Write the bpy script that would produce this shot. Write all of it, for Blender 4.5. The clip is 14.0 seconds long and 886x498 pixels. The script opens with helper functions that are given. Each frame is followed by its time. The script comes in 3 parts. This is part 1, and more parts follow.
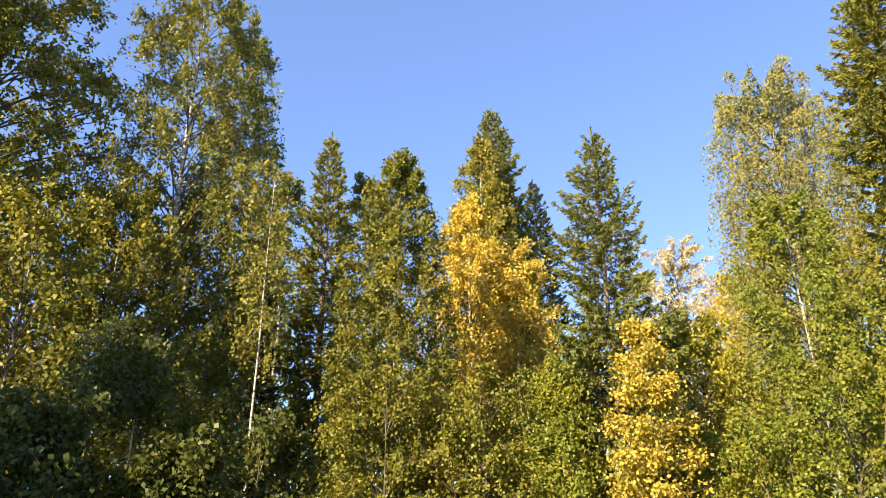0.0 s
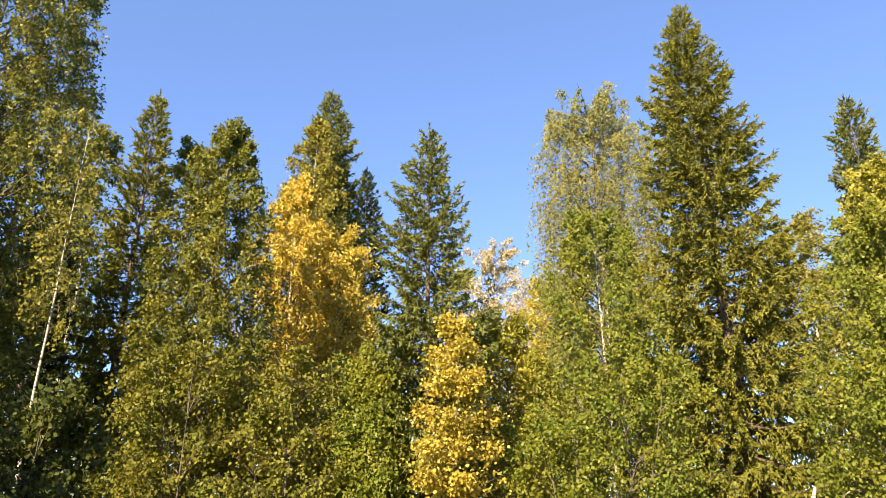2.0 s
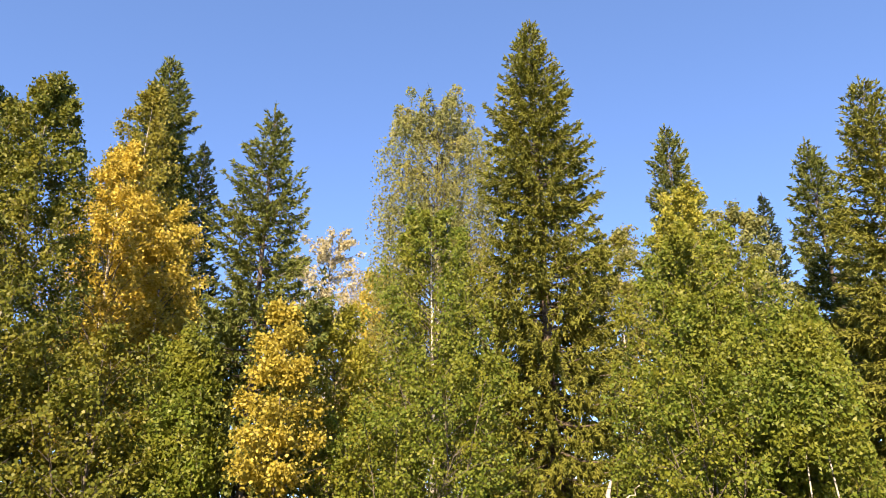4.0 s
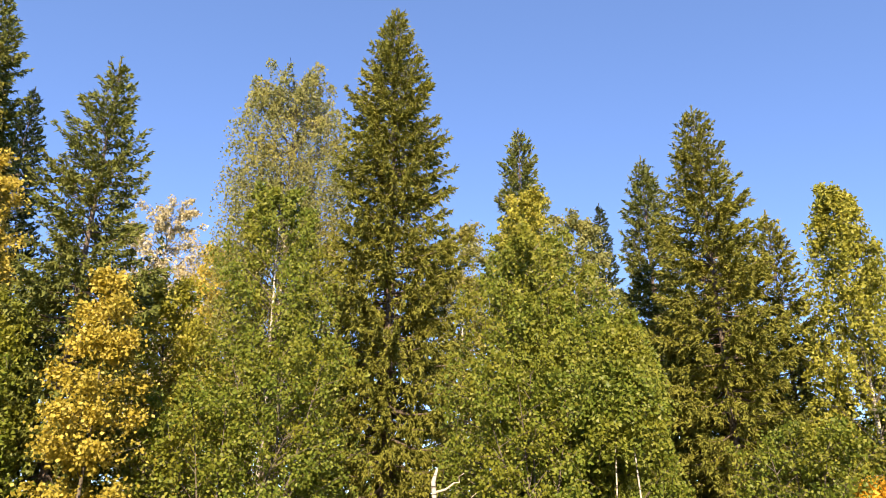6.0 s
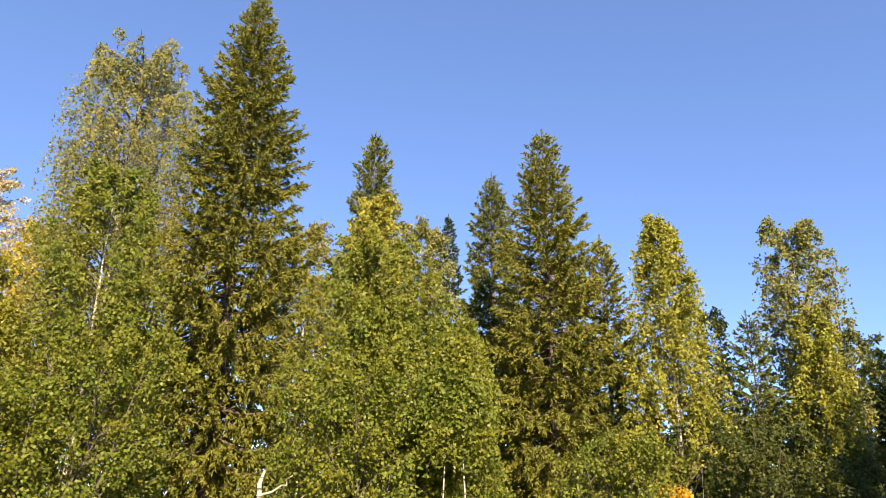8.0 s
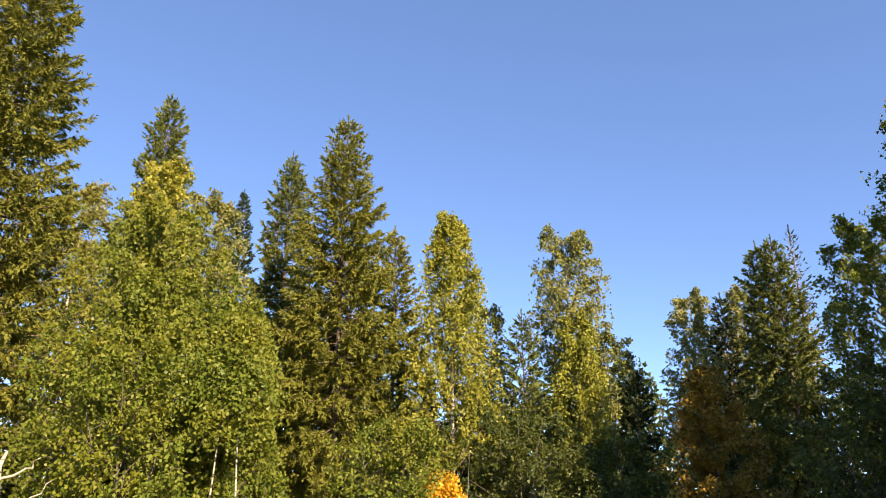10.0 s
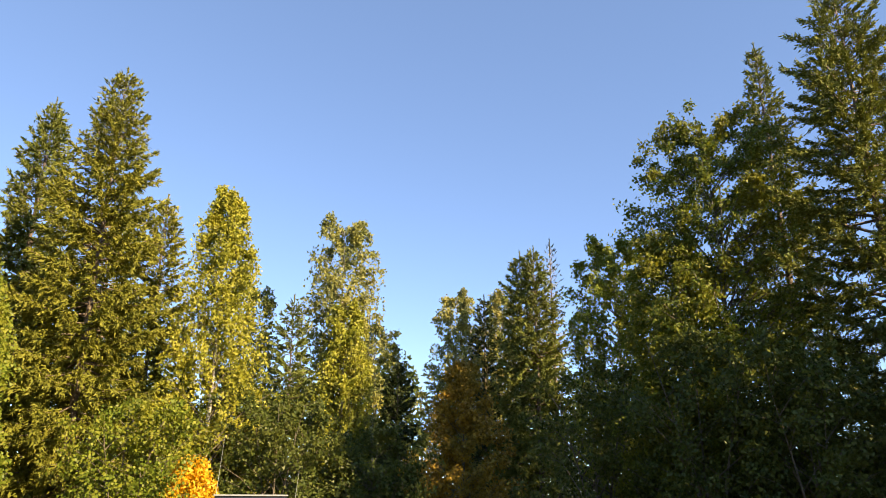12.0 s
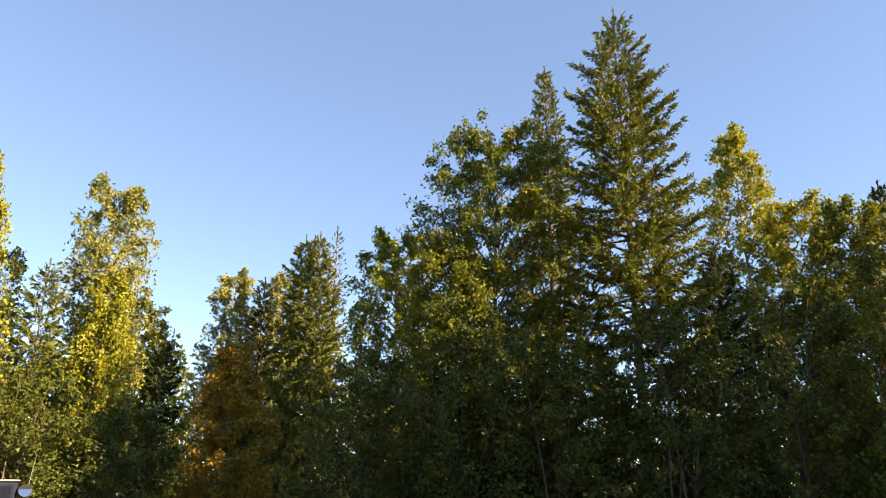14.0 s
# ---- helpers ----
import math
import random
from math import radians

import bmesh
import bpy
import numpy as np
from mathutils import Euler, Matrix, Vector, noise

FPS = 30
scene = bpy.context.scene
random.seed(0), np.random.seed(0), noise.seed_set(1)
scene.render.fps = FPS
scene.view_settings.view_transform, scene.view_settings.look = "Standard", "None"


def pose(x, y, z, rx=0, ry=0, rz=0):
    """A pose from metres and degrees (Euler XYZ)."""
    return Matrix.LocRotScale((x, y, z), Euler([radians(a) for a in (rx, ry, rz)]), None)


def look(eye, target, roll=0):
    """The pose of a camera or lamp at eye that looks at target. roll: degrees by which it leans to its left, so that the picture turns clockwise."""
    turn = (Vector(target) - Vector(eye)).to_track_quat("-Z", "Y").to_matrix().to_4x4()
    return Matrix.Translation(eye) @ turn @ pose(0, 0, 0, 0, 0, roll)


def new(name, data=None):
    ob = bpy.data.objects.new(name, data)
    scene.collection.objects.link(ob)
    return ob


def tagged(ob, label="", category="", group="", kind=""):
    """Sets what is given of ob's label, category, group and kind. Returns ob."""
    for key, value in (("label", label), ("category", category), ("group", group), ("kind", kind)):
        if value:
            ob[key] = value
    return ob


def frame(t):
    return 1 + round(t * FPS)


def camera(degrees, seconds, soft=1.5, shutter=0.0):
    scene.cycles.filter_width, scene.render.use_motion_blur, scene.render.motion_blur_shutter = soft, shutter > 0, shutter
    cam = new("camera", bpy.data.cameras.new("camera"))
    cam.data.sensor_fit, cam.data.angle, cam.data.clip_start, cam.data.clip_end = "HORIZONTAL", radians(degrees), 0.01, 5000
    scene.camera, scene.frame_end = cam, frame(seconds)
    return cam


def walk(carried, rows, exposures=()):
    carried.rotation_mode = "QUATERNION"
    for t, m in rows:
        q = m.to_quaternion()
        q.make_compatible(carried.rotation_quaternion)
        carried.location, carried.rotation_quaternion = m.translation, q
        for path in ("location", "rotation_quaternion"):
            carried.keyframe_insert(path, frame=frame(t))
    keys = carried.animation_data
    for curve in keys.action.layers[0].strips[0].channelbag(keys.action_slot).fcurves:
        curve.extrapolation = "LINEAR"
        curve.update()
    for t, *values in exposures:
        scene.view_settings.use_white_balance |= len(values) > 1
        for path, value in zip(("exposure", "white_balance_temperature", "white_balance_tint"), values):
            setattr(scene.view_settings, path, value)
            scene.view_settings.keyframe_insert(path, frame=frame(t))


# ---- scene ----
# The camera turns on the spot at eye height: heading (clockwise from +y), tilt and roll in degrees.
EYE = Vector((0.0, 0.0, 1.7))


def aim(heading, tilt, roll):
    a, b = radians(heading), radians(tilt)
    way = Vector((math.sin(a) * math.cos(b), math.cos(a) * math.cos(b), math.sin(b)))
    return look(EYE, EYE + way, roll)


cam = camera(62.56, 14.0, soft=0.7)
walk(cam, [
    (0.0, aim(-5.799, 23.150, -0.444)),
    (0.5, aim(-1.895, 23.137, 0.162)),
    (1.0, aim(1.741, 22.694, 0.124)),
    (1.5, aim(5.043, 22.367, -0.216)),
    (2.0, aim(8.815, 22.042, -0.088)),
    (2.5, aim(12.279, 21.873, -0.136)),
    (3.0, aim(15.621, 21.791, -0.268)),
    (3.5, aim(18.884, 21.856, -0.544)),
    (4.0, aim(22.451, 21.350, -0.432)),
    (4.2, aim(23.735, 21.188, -0.440)),
    (6.3, aim(36.739, 20.355, 0.476)),
    (6.5, aim(37.711, 20.460, 0.676)),
    (7.0, aim(39.996, 20.679, 0.423)),
    (7.2, aim(41.516, 20.695, 0.491)),
    (9.3, aim(58.709, 20.228, -0.389)),
    (9.5, aim(60.631, 20.162, -0.461)),
    (10.0, aim(64.745, 19.527, -0.108)),
    (10.5, aim(68.352, 18.981, 0.344)),
    (11.0, aim(74.585, 18.920, 0.143)),
    (11.5, aim(78.307, 19.076, 0.043)),
    (12.0, aim(82.874, 18.620, 0.205)),
    (12.5, aim(87.299, 18.715, 0.236)),
    (13.0, aim(91.320, 18.677, -0.249)),
    (13.5, aim(95.933, 18.210, -0.061)),
    (14.0, aim(100.331, 17.747, 0.467)),
], exposures=[(0.0, 1.82, 6850, 12), (2.5, 1.62, 6700, 11), (4.2, 1.44, 6550, 12), (6.5, 1.42, 6600, 13), (9.5, 1.3, 6700, 12),
              (11.0, 1.43, 7200, 8), (12.5, 1.66, 8200, 7), (14.0, 1.8, 8800, 7)])

# ---- world and sun ----
SUN_AZIMUTH, SUN_HEIGHT = 213.0, 28.0
world = bpy.data.worlds.new("clear_sky")
scene.world = world
world.use_nodes = True
wn = world.node_tree
sky = wn.nodes.new("ShaderNodeTexSky")
sky.sky_type = "NISHITA"
sky.sun_disc = False
sky.sun_elevation = radians(SUN_HEIGHT)
sky.sun_rotation = radians(SUN_AZIMUTH)
sky.altitude = 1800.0
sky.air_density, sky.dust_density, sky.ozone_density = 0.75, 0.0, 3.0
wn.nodes["Background"].inputs["Strength"].default_value = 0.142
tint = wn.nodes.new("ShaderNodeMix")
tint.data_type, tint.blend_type = "RGBA", "MULTIPLY"
tint.inputs["Factor"].default_value, tint.inputs["B"].default_value = 1.0, (0.995, 0.99, 1.05, 1)
wn.links.new(sky.outputs[0], tint.inputs["A"])
even = wn.nodes.new("ShaderNodeMix")
even.data_type = "RGBA"
even.inputs["Factor"].default_value, even.inputs["B"].default_value = 0.34, (0.55, 0.97, 2.08, 1)
wn.links.new(tint.outputs["Result"], even.inputs["A"])
wn.links.new(even.outputs["Result"], wn.nodes["Background"].inputs["Color"])
sun = new("sun", bpy.data.lights.new("sun", "SUN"))
sun.data.energy, sun.data.angle, sun.data.color = 5.0, radians(0.5), (1.0, 0.79, 0.52)
sa, sh = radians(SUN_AZIMUTH), radians(SUN_HEIGHT)
to_sun = Vector((math.sin(sa) * math.cos(sh), math.cos(sa) * math.cos(sh), math.sin(sh)))
sun.matrix_world = look(to_sun * 100, (0, 0, 0))


# ---- materials ----
def material(name):
    m = bpy.data.materials.new(name)
    m.use_nodes = True
    return m, m.node_tree, m.node_tree.nodes["Principled BSDF"]


def ramp(t, fac, stops):
    r = t.nodes.new("ShaderNodeValToRGB")
    e = r.color_ramp.elements
    while len(e) < len(stops):
        e.new(0.5)
    for k, (p, c) in enumerate(stops):
        e[k].position, e[k].color = p, (*c, 1)
    t.links.new(fac, r.inputs["Fac"])
    return r.outputs["Color"]


def noise_node(t, scale, detail=3.0, stretch=(1, 1, 1), space="Object"):
    co, mp, n = (t.nodes.new(k) for k in ("ShaderNodeTexCoord", "ShaderNodeMapping", "ShaderNodeTexNoise"))
    mp.inputs["Scale"].default_value = stretch
    n.inputs["Scale"].default_value, n.inputs["Detail"].default_value = scale, detail
    t.links.new(co.outputs[space], mp.inputs["Vector"])
    t.links.new(mp.outputs[0], n.inputs["Vector"])
    return n.outputs["Fac"]


def mixed(t, fac, a, b, kind="MIX"):
    m = t.nodes.new("ShaderNodeMix")
    m.data_type, m.blend_type = "RGBA", kind
    for socket, value in ((m.inputs["Factor"], fac), (m.inputs["A"], a), (m.inputs["B"], b)):
        if isinstance(value, (int, float)):
            socket.default_value = value
        elif isinstance(value, tuple):
            socket.default_value = (*value, 1)
        else:
            t.links.new(value, socket)
    return m.outputs["Result"]


def foliage(name, low, mid, high, patch, through_light=0.32, rough=0.45, size=0.7, amount=0.55, gloss=0.2):
    """Leaves or needles: each one a shade between low and high, drifting towards patch in clumps."""
    m, t, p = material(name)
    geo, info = t.nodes.new("ShaderNodeNewGeometry"), t.nodes.new("ShaderNodeObjectInfo")
    c = ramp(t, geo.outputs["Random Per Island"], [(0.0, low), (0.5, mid), (1.0, high)])
    drift = ramp(t, noise_node(t, size, 2.0), [(0.45, (0, 0, 0)), (0.68, (amount,) * 3)])
    c = mixed(t, drift, c, patch)
    c = mixed(t, 1.0, c, ramp(t, info.outputs["Random"], [(0.0, (0.86, 0.9, 0.9)), (1.0, (1.1, 1.06, 1.0))]), "MULTIPLY")
    t.links.new(c, p.inputs["Base Color"])
    p.inputs["Roughness"].default_value = rough
    p.inputs["Specular IOR Level"].default_value = gloss
    tr, mx = t.nodes.new("ShaderNodeBsdfTranslucent"), t.nodes.new("ShaderNodeMixShader")
    t.links.new(mixed(t, 1.0, c, (1.25, 1.15, 0.6), "MULTIPLY"), tr.inputs["Color"])
    mx.inputs[0].default_value = through_light
    t.links.new(p.outputs[0], mx.inputs[1])
    t.links.new(tr.outputs[0], mx.inputs[2])
    t.links.new(mx.outputs[0], t.nodes["Material Output"].inputs["Surface"])
    return m


def bark(name, base, dark, band=(3, 3, 14), cut=(0.52, 0.62), rough=0.8):
    m, t, p = material(name)
    n = noise_node(t, 1.0, 4.0, band)
    c = ramp(t, n, [(0.0, base), (cut[0], base), (cut[1], dark), (1.0, dark)])
    c = mixed(t, 0.5, c, ramp(t, noise_node(t, 14.0), [(0.3, (0.6, 0.6, 0.6)), (0.7, (1.1, 1.08, 1.04))]), "MULTIPLY")
    t.links.new(c, p.inputs["Base Color"])
    p.inputs["Roughness"].default_value = rough
    b = t.nodes.new("ShaderNodeBump")
    b.inputs["Strength"].default_value, b.inputs["Distance"].default_value = 0.5, 0.03
    t.links.new(n, b.inputs["Height"])
    t.links.new(b.outputs[0], p.inputs["Normal"])
    return m


def plain(name, colour, rough, metal=0.0, wear=0.12, gloss=0.5):
    m, t, p = material(name)
    dark = tuple(v * (1 - wear * 2) for v in colour)
    t.links.new(ramp(t, noise_node(t, 9.0, 5.0), [(0.35, colour), (0.75, dark)]), p.inputs["Base Color"])
    p.inputs["Roughness"].default_value, p.inputs["Metallic"].default_value = rough, metal
    p.inputs["Specular IOR Level"].default_value = gloss
    return m


BIRCH_BARK = bark("birch_bark", (0.46, 0.43, 0.38), (0.05, 0.045, 0.04))
BRANCH_BARK = bark("branch_bark", (0.13, 0.11, 0.085), (0.06, 0.05, 0.04), (8, 8, 20))
PALE_BARK = bark("pale_branch_bark", (0.45, 0.4, 0.33), (0.16, 0.13, 0.1), (6, 6, 20))
ASPEN_BARK = bark("aspen_bark", (0.26, 0.25, 0.19), (0.07, 0.065, 0.05), (4, 4, 8))
SPRUCE_BARK = bark("spruce_bark", (0.15, 0.115, 0.09), (0.06, 0.045, 0.035), (12, 12, 18))
DEAD_BARK = bark("dead_wood", (0.34, 0.3, 0.26), (0.16, 0.13, 0.11), (9, 9, 4))

GREEN = foliage("green_leaf", (0.06, 0.095, 0.014), (0.115, 0.15, 0.022), (0.21, 0.225, 0.045), (0.22, 0.19, 0.02))
FRESH = foliage("fresh_green_leaf", (0.095, 0.135, 0.018), (0.15, 0.195, 0.026), (0.25, 0.265, 0.05), (0.24, 0.21, 0.02))
# leaf green darkened in its colour for trees and bushes that stand in shade
SHADE_GREEN = foliage("shade_green_leaf", (0.035, 0.055, 0.014), (0.066, 0.092, 0.02), (0.125, 0.145, 0.04), (0.095, 0.1, 0.02))
OLIVE = foliage("olive_leaf", (0.13, 0.13, 0.02), (0.19, 0.185, 0.03), (0.28, 0.26, 0.05), (0.25, 0.23, 0.035))
MELLOW = foliage("mellow_green_leaf", (0.09, 0.11, 0.016), (0.15, 0.165, 0.024), (0.25, 0.24, 0.045), (0.26, 0.22, 0.03))
SILVER = foliage("silvery_green_leaf", (0.14, 0.155, 0.05), (0.22, 0.23, 0.075), (0.34, 0.33, 0.13), (0.32, 0.27, 0.05))
LEMON = foliage("yellow_green_leaf", (0.17, 0.185, 0.022), (0.28, 0.28, 0.04), (0.42, 0.4, 0.08), (0.2, 0.22, 0.03))
GOLD = foliage("golden_leaf", (0.3, 0.24, 0.03), (0.46, 0.375, 0.06), (0.62, 0.52, 0.13), (0.22, 0.2, 0.03), size=0.9)
STRAW = foliage("straw_coloured_leaf", (0.36, 0.3, 0.16), (0.5, 0.43, 0.26), (0.62, 0.55, 0.38), (0.42, 0.34, 0.18))
RUST = foliage("rust_leaf", (0.19, 0.125, 0.02), (0.31, 0.19, 0.03), (0.45, 0.29, 0.05), (0.13, 0.14, 0.03))
ORANGE = foliage("orange_leaf", (0.4, 0.23, 0.02), (0.56, 0.35, 0.03), (0.68, 0.46, 0.06), (0.45, 0.28, 0.025))
NEEDLE = foliage("spruce_needle", (0.085, 0.105, 0.022), (0.125, 0.15, 0.035), (0.175, 0.195, 0.055), (0.17, 0.17, 0.035), 0.15, 0.6, gloss=0.15)
MOSSY = foliage("mossy_spruce_needle", (0.13, 0.135, 0.02), (0.185, 0.187, 0.03), (0.25, 0.245, 0.05), (0.22, 0.2, 0.03), 0.15, 0.6, gloss=0.15)
# darker, bluer copy of the spruce needle, with shade put into the colour
SHADE_NEEDLE = foliage("shade_dark_needle", (0.024, 0.038, 0.014), (0.036, 0.054, 0.02), (0.054, 0.074, 0.028), (0.045, 0.055, 0.018), 0.12, 0.6, gloss=0.15)


# ---- mesh helpers ----
def np_mesh(name, verts, faces, mat, smooth=False):
    """A mesh from arrays of corners (n, 3) and faces (m, 3) or (m, 4)."""
    me = bpy.data.meshes.new(name)
    verts, faces = np.asarray(verts, np.float32), np.asarray(faces, np.int32)
    me.vertices.add(len(verts))
    me.vertices.foreach_set("co", verts.ravel())
    me.loops.add(faces.size)
    me.loops.foreach_set("vertex_index", faces.ravel())
    me.polygons.add(len(faces))
    me.polygons.foreach_set("loop_start", np.arange(0, faces.size, faces.shape[1], dtype=np.int32))
    if smooth:
        me.polygons.foreach_set("use_smooth", np.ones(len(faces), bool))
    me.update(calc_edges=True)
    me.materials.append(mat)
    return me


def np_part(name, verts, faces, mat, parent, label="", smooth=False):
    ob = new(name, np_mesh(name, verts, faces, mat, smooth))
    ob.parent = parent
    return tagged(ob, label)


def unit(v):
    return v / np.maximum(np.linalg.norm(v, axis=-1, keepdims=True), 1e-9)


def tubes(points, radii, sides):
    """Tapered round rods along points (b, k, 3) with radii (b, k)."""
    b, k, _ = points.shape
    t = unit(np.gradient(points, axis=1))
    u = unit(np.cross(t, unit(np.array([0.31, 0.83, 0.12]))))
    v = np.cross(t, u)
    a = np.linspace(0, 2 * np.pi, sides, endpoint=False)
    ring = np.cos(a)[:, None] * u[:, :, None] + np.sin(a)[:, None] * v[:, :, None]
    verts = (points[:, :, None] + radii[:, :, None, None] * ring).reshape(-1, 3)
    n = np.arange(b * k * sides).reshape(b, k, sides)
    w = np.roll(n, -1, axis=2)
    faces = np.stack([n[:, :-1], w[:, :-1], w[:, 1:], n[:, 1:]], -1).reshape(-1, 4)
    return verts, faces


def together(pieces):
    verts, faces, start = [], [], 0
    for v, f in pieces:
        verts.append(v)
        faces.append(f + start)
        start += len(v)
    return np.concatenate(verts), np.concatenate(faces)


def blades(at, along, rng, length, width, wide=0.45, flat=0.0):
    """Small four-cornered leaves at points, pointing along, turned at random about their length."""
    n = len(at)
    d = unit(along)
    side = unit(np.cross(d, rng.normal(size=(n, 3)) + np.array([0, 0, flat])))
    l = (length * rng.uniform(0.65, 1.25, n))[:, None]
    w = (width * rng.uniform(0.7, 1.2, n))[:, None] * 0.5
    bend = np.cross(d, side) * w * rng.uniform(-0.7, 0.7, (n, 1))
    mid = at + d * l * wide + bend
    verts = np.stack([at, mid + side * w, at + d * l, mid - side * w], 1).reshape(-1, 3)
    return verts, np.arange(4 * n).reshape(n, 4)


def needles(at, along, rng, length, width):
    """Slim three-cornered blades at points, pointing along; length may differ from point to point."""
    n = len(at)
    d = unit(along)
    side = unit(np.cross(d, rng.normal(size=(n, 3))))
    l = (length * rng.uniform(0.65, 1.3, n))[:, None]
    w = (width * rng.uniform(0.7, 1.25, n))[:, None] * 0.5
    verts = np.stack([at + side * w, at - side * w, at + d * l], 1).reshape(-1, 3)
    return verts, np.arange(3 * n).reshape(n, 3)


def small_leaves(at, along, rng, length, width):
    """Three-cornered leaves for trees seen from afar, widest near the middle of their length."""
    n = len(at)
    d = unit(along)
    side = unit(np.cross(d, rng.normal(size=(n, 3))))
    l = (length * rng.uniform(0.65, 1.3, n))[:, None]
    w = (width * rng.uniform(0.7, 1.25, n))[:, None]
    skew = rng.uniform(0.3, 0.7, (n, 1))
    verts = np.stack([at, at + d * l, at + d * l * skew + side * w], 1).reshape(-1, 3)
    return verts, np.arange(3 * n).reshape(n, 3)


def bezier(a, c, b, k):
    s = np.linspace(0, 1, k)[None, :, None]
    return a[:, None] * (1 - s) ** 2 + 2 * c[:, None] * s * (1 - s) + b[:, None] * s ** 2


def stem_line(h, rng, lean, k=12, wobble=0.012):
    z = np.linspace(0, 1, k)
    bend = np.cumsum(rng.normal(0, wobble * h / 3, (k, 2)), axis=0) * z[:, None]
    bend = 0.6 * (bend - bend[-1] * z[:, None])
    return np.column_stack([bend[:, 0] + lean[0] * z ** 1.3, bend[:, 1] + lean[1] * z ** 1.3, z * h])


def on_stem(stem, z):
    return np.column_stack([np.interp(z, stem[:, 2], stem[:, 0]), np.interp(z, stem[:, 2], stem[:, 1]), z])


def root(name, x, y, label, category, group):
    ob = new(name)
    ob.empty_display_size = 0.3
    ob.location = (x, y, 0.0)
    return tagged(ob, label, category, group)


# ---- trees ----
def broadleaf(name, x, y, h, r, label, mat, trunk_mat, seed, base=0.2, top=0.6, foot=0.5, droop=0.5, hang=0.6,
              limbs=56, twigs=13, per=42, leaf=0.088, fine=False, lean=(0.0, 0.0), girth=0.0085, limb_mat=None, lumps=0.1,
              stems=1, spread=0.0, tiers=0, hollow=0.12, group="broadleaf trees of the forest edge", category="tree"):
    """A broad-leaved tree. base: where the crown begins; top: how pointed it is (small: blunt); foot: how narrow below;
    droop: how far twigs hang, of their length hang in metres; tiers: layers of boughs; hollow: how much of the crown is gaps."""
    rng = np.random.default_rng(seed)
    limbs, twigs = int(limbs * 1.9), max(int(twigs * 0.55), 4)
    tree = root(name, x, y, label, category, group)
    lines = []
    for k in range(stems):
        a = 6.28 * k / stems + rng.uniform(0, 1.5)
        s = 0.0 if k == 0 else spread * rng.uniform(0.6, 1.2)
        lines.append(stem_line(h * (0.95 if k == 0 else rng.uniform(0.72, 0.95)), rng, (lean[0] + s * math.cos(a), lean[1] + s * math.sin(a))))
    for line in lines:
        if stems > 1:
            line[:, :2] += rng.normal(0, 0.12, 2)
        line[0, 2] = -0.05
        thick = np.maximum(girth * h * (1 - np.linspace(0, 1, len(line)) * 0.94), 0.006)
        thick[0] *= 1.35
        np_part("trunk", *tubes(line[None], thick[None], 9), trunk_mat, tree, smooth=True)
    n = limbs
    c = np.clip((np.arange(n) + rng.uniform(0, 1, n)) / n, 0.01, 0.995)
    if tiers:
        c = np.clip((np.round(c * tiers) + rng.normal(0, 0.1, n)) / tiers, 0.01, 0.995)
    prof = (c + 0.06) ** foot * (1.03 - c) ** top
    prof /= max((u + 0.06) ** foot * (1.03 - u) ** top for u in np.linspace(0, 1, 60))
    az = np.arange(n) * 2.39996 + rng.normal(0, 0.35, n)
    ph = rng.uniform(0, 6.28, 3)
    lump = 1 + lumps * np.sin(2 * az + ph[0] + 5 * c) + lumps * np.sin(3 * az + ph[1] - 9 * c) * 0.7
    reach = r * prof * lump * rng.uniform(0.78, 1.1, n) + 0.04 * r
    which = rng.integers(0, stems, n)
    out = np.column_stack([np.cos(az), np.sin(az), np.zeros(n)])
    tip_z = h * (base + (1 - base) * c)
    a_z = np.maximum(tip_z - reach * rng.uniform(0.5, 1.1, n) * (1.2 - 0.5 * c), h * base * 0.6)
    a_z = np.minimum(a_z, h * 0.97)
    a = np.zeros((n, 3))
    for k, line in enumerate(lines):
        pick = which == k
        a[pick] = on_stem(line, np.minimum(a_z[pick], line[-1, 2] * 0.98))
    b = a * np.array([1, 1, 0]) + out * reach[:, None]
    b[:, 2] = tip_z
    ctrl = a + (b - a) * np.array([0.4, 0.4, 0.75]) + rng.normal(0, 0.05, (n, 3)) * reach[:, None]
    curve = bezier(a, ctrl, b, 7)
    lr = np.maximum(0.0072 * np.linalg.norm(b - a, axis=1), 0.006)[:, None] * np.linspace(1.5, 0.35, 7)
    order = np.argsort(-reach * (1.2 - c))
    for k in order[:6]:
        np_part("limb", *tubes(curve[k:k + 1], lr[k:k + 1] * 1.15, 6), limb_mat or BRANCH_BARK, tree, smooth=True)
    wood = [tubes(curve[order[6:]][:, ::2], lr[order[6:]][:, ::2], 3)]
    m = n * twigs * 2
    s = rng.uniform(0.12, 1.0, m) ** 0.6
    li = np.repeat(np.arange(n), twigs * 2)
    p = (a[li] * ((1 - s) ** 2)[:, None] + ctrl[li] * (2 * s * (1 - s))[:, None] + b[li] * (s ** 2)[:, None])
    # twigs gather in clumps with hollows between them
    wave = rng.normal(0, 1, (7, 3)) * np.array([3.6, 3.6, 4.6])
    clump = np.sin(p @ wave.T + rng.uniform(0, 6.28, 7)).sum(axis=1) + rng.normal(0, 1.2, m) + 2.2 * np.clip(c[li] - 0.8, 0, 1)
    keep = np.sort(np.argsort(-clump)[:int(m * (1 - hollow))])
    li, s, p = li[keep], s[keep], p[keep]
    m = len(keep)
    per = max(int(per * 0.5 / (1 - hollow)), 3)
    side = unit(out[li] * 0.8 + rng.normal(0, 0.75, (m, 3)) * np.array([1, 1, 0.55]))
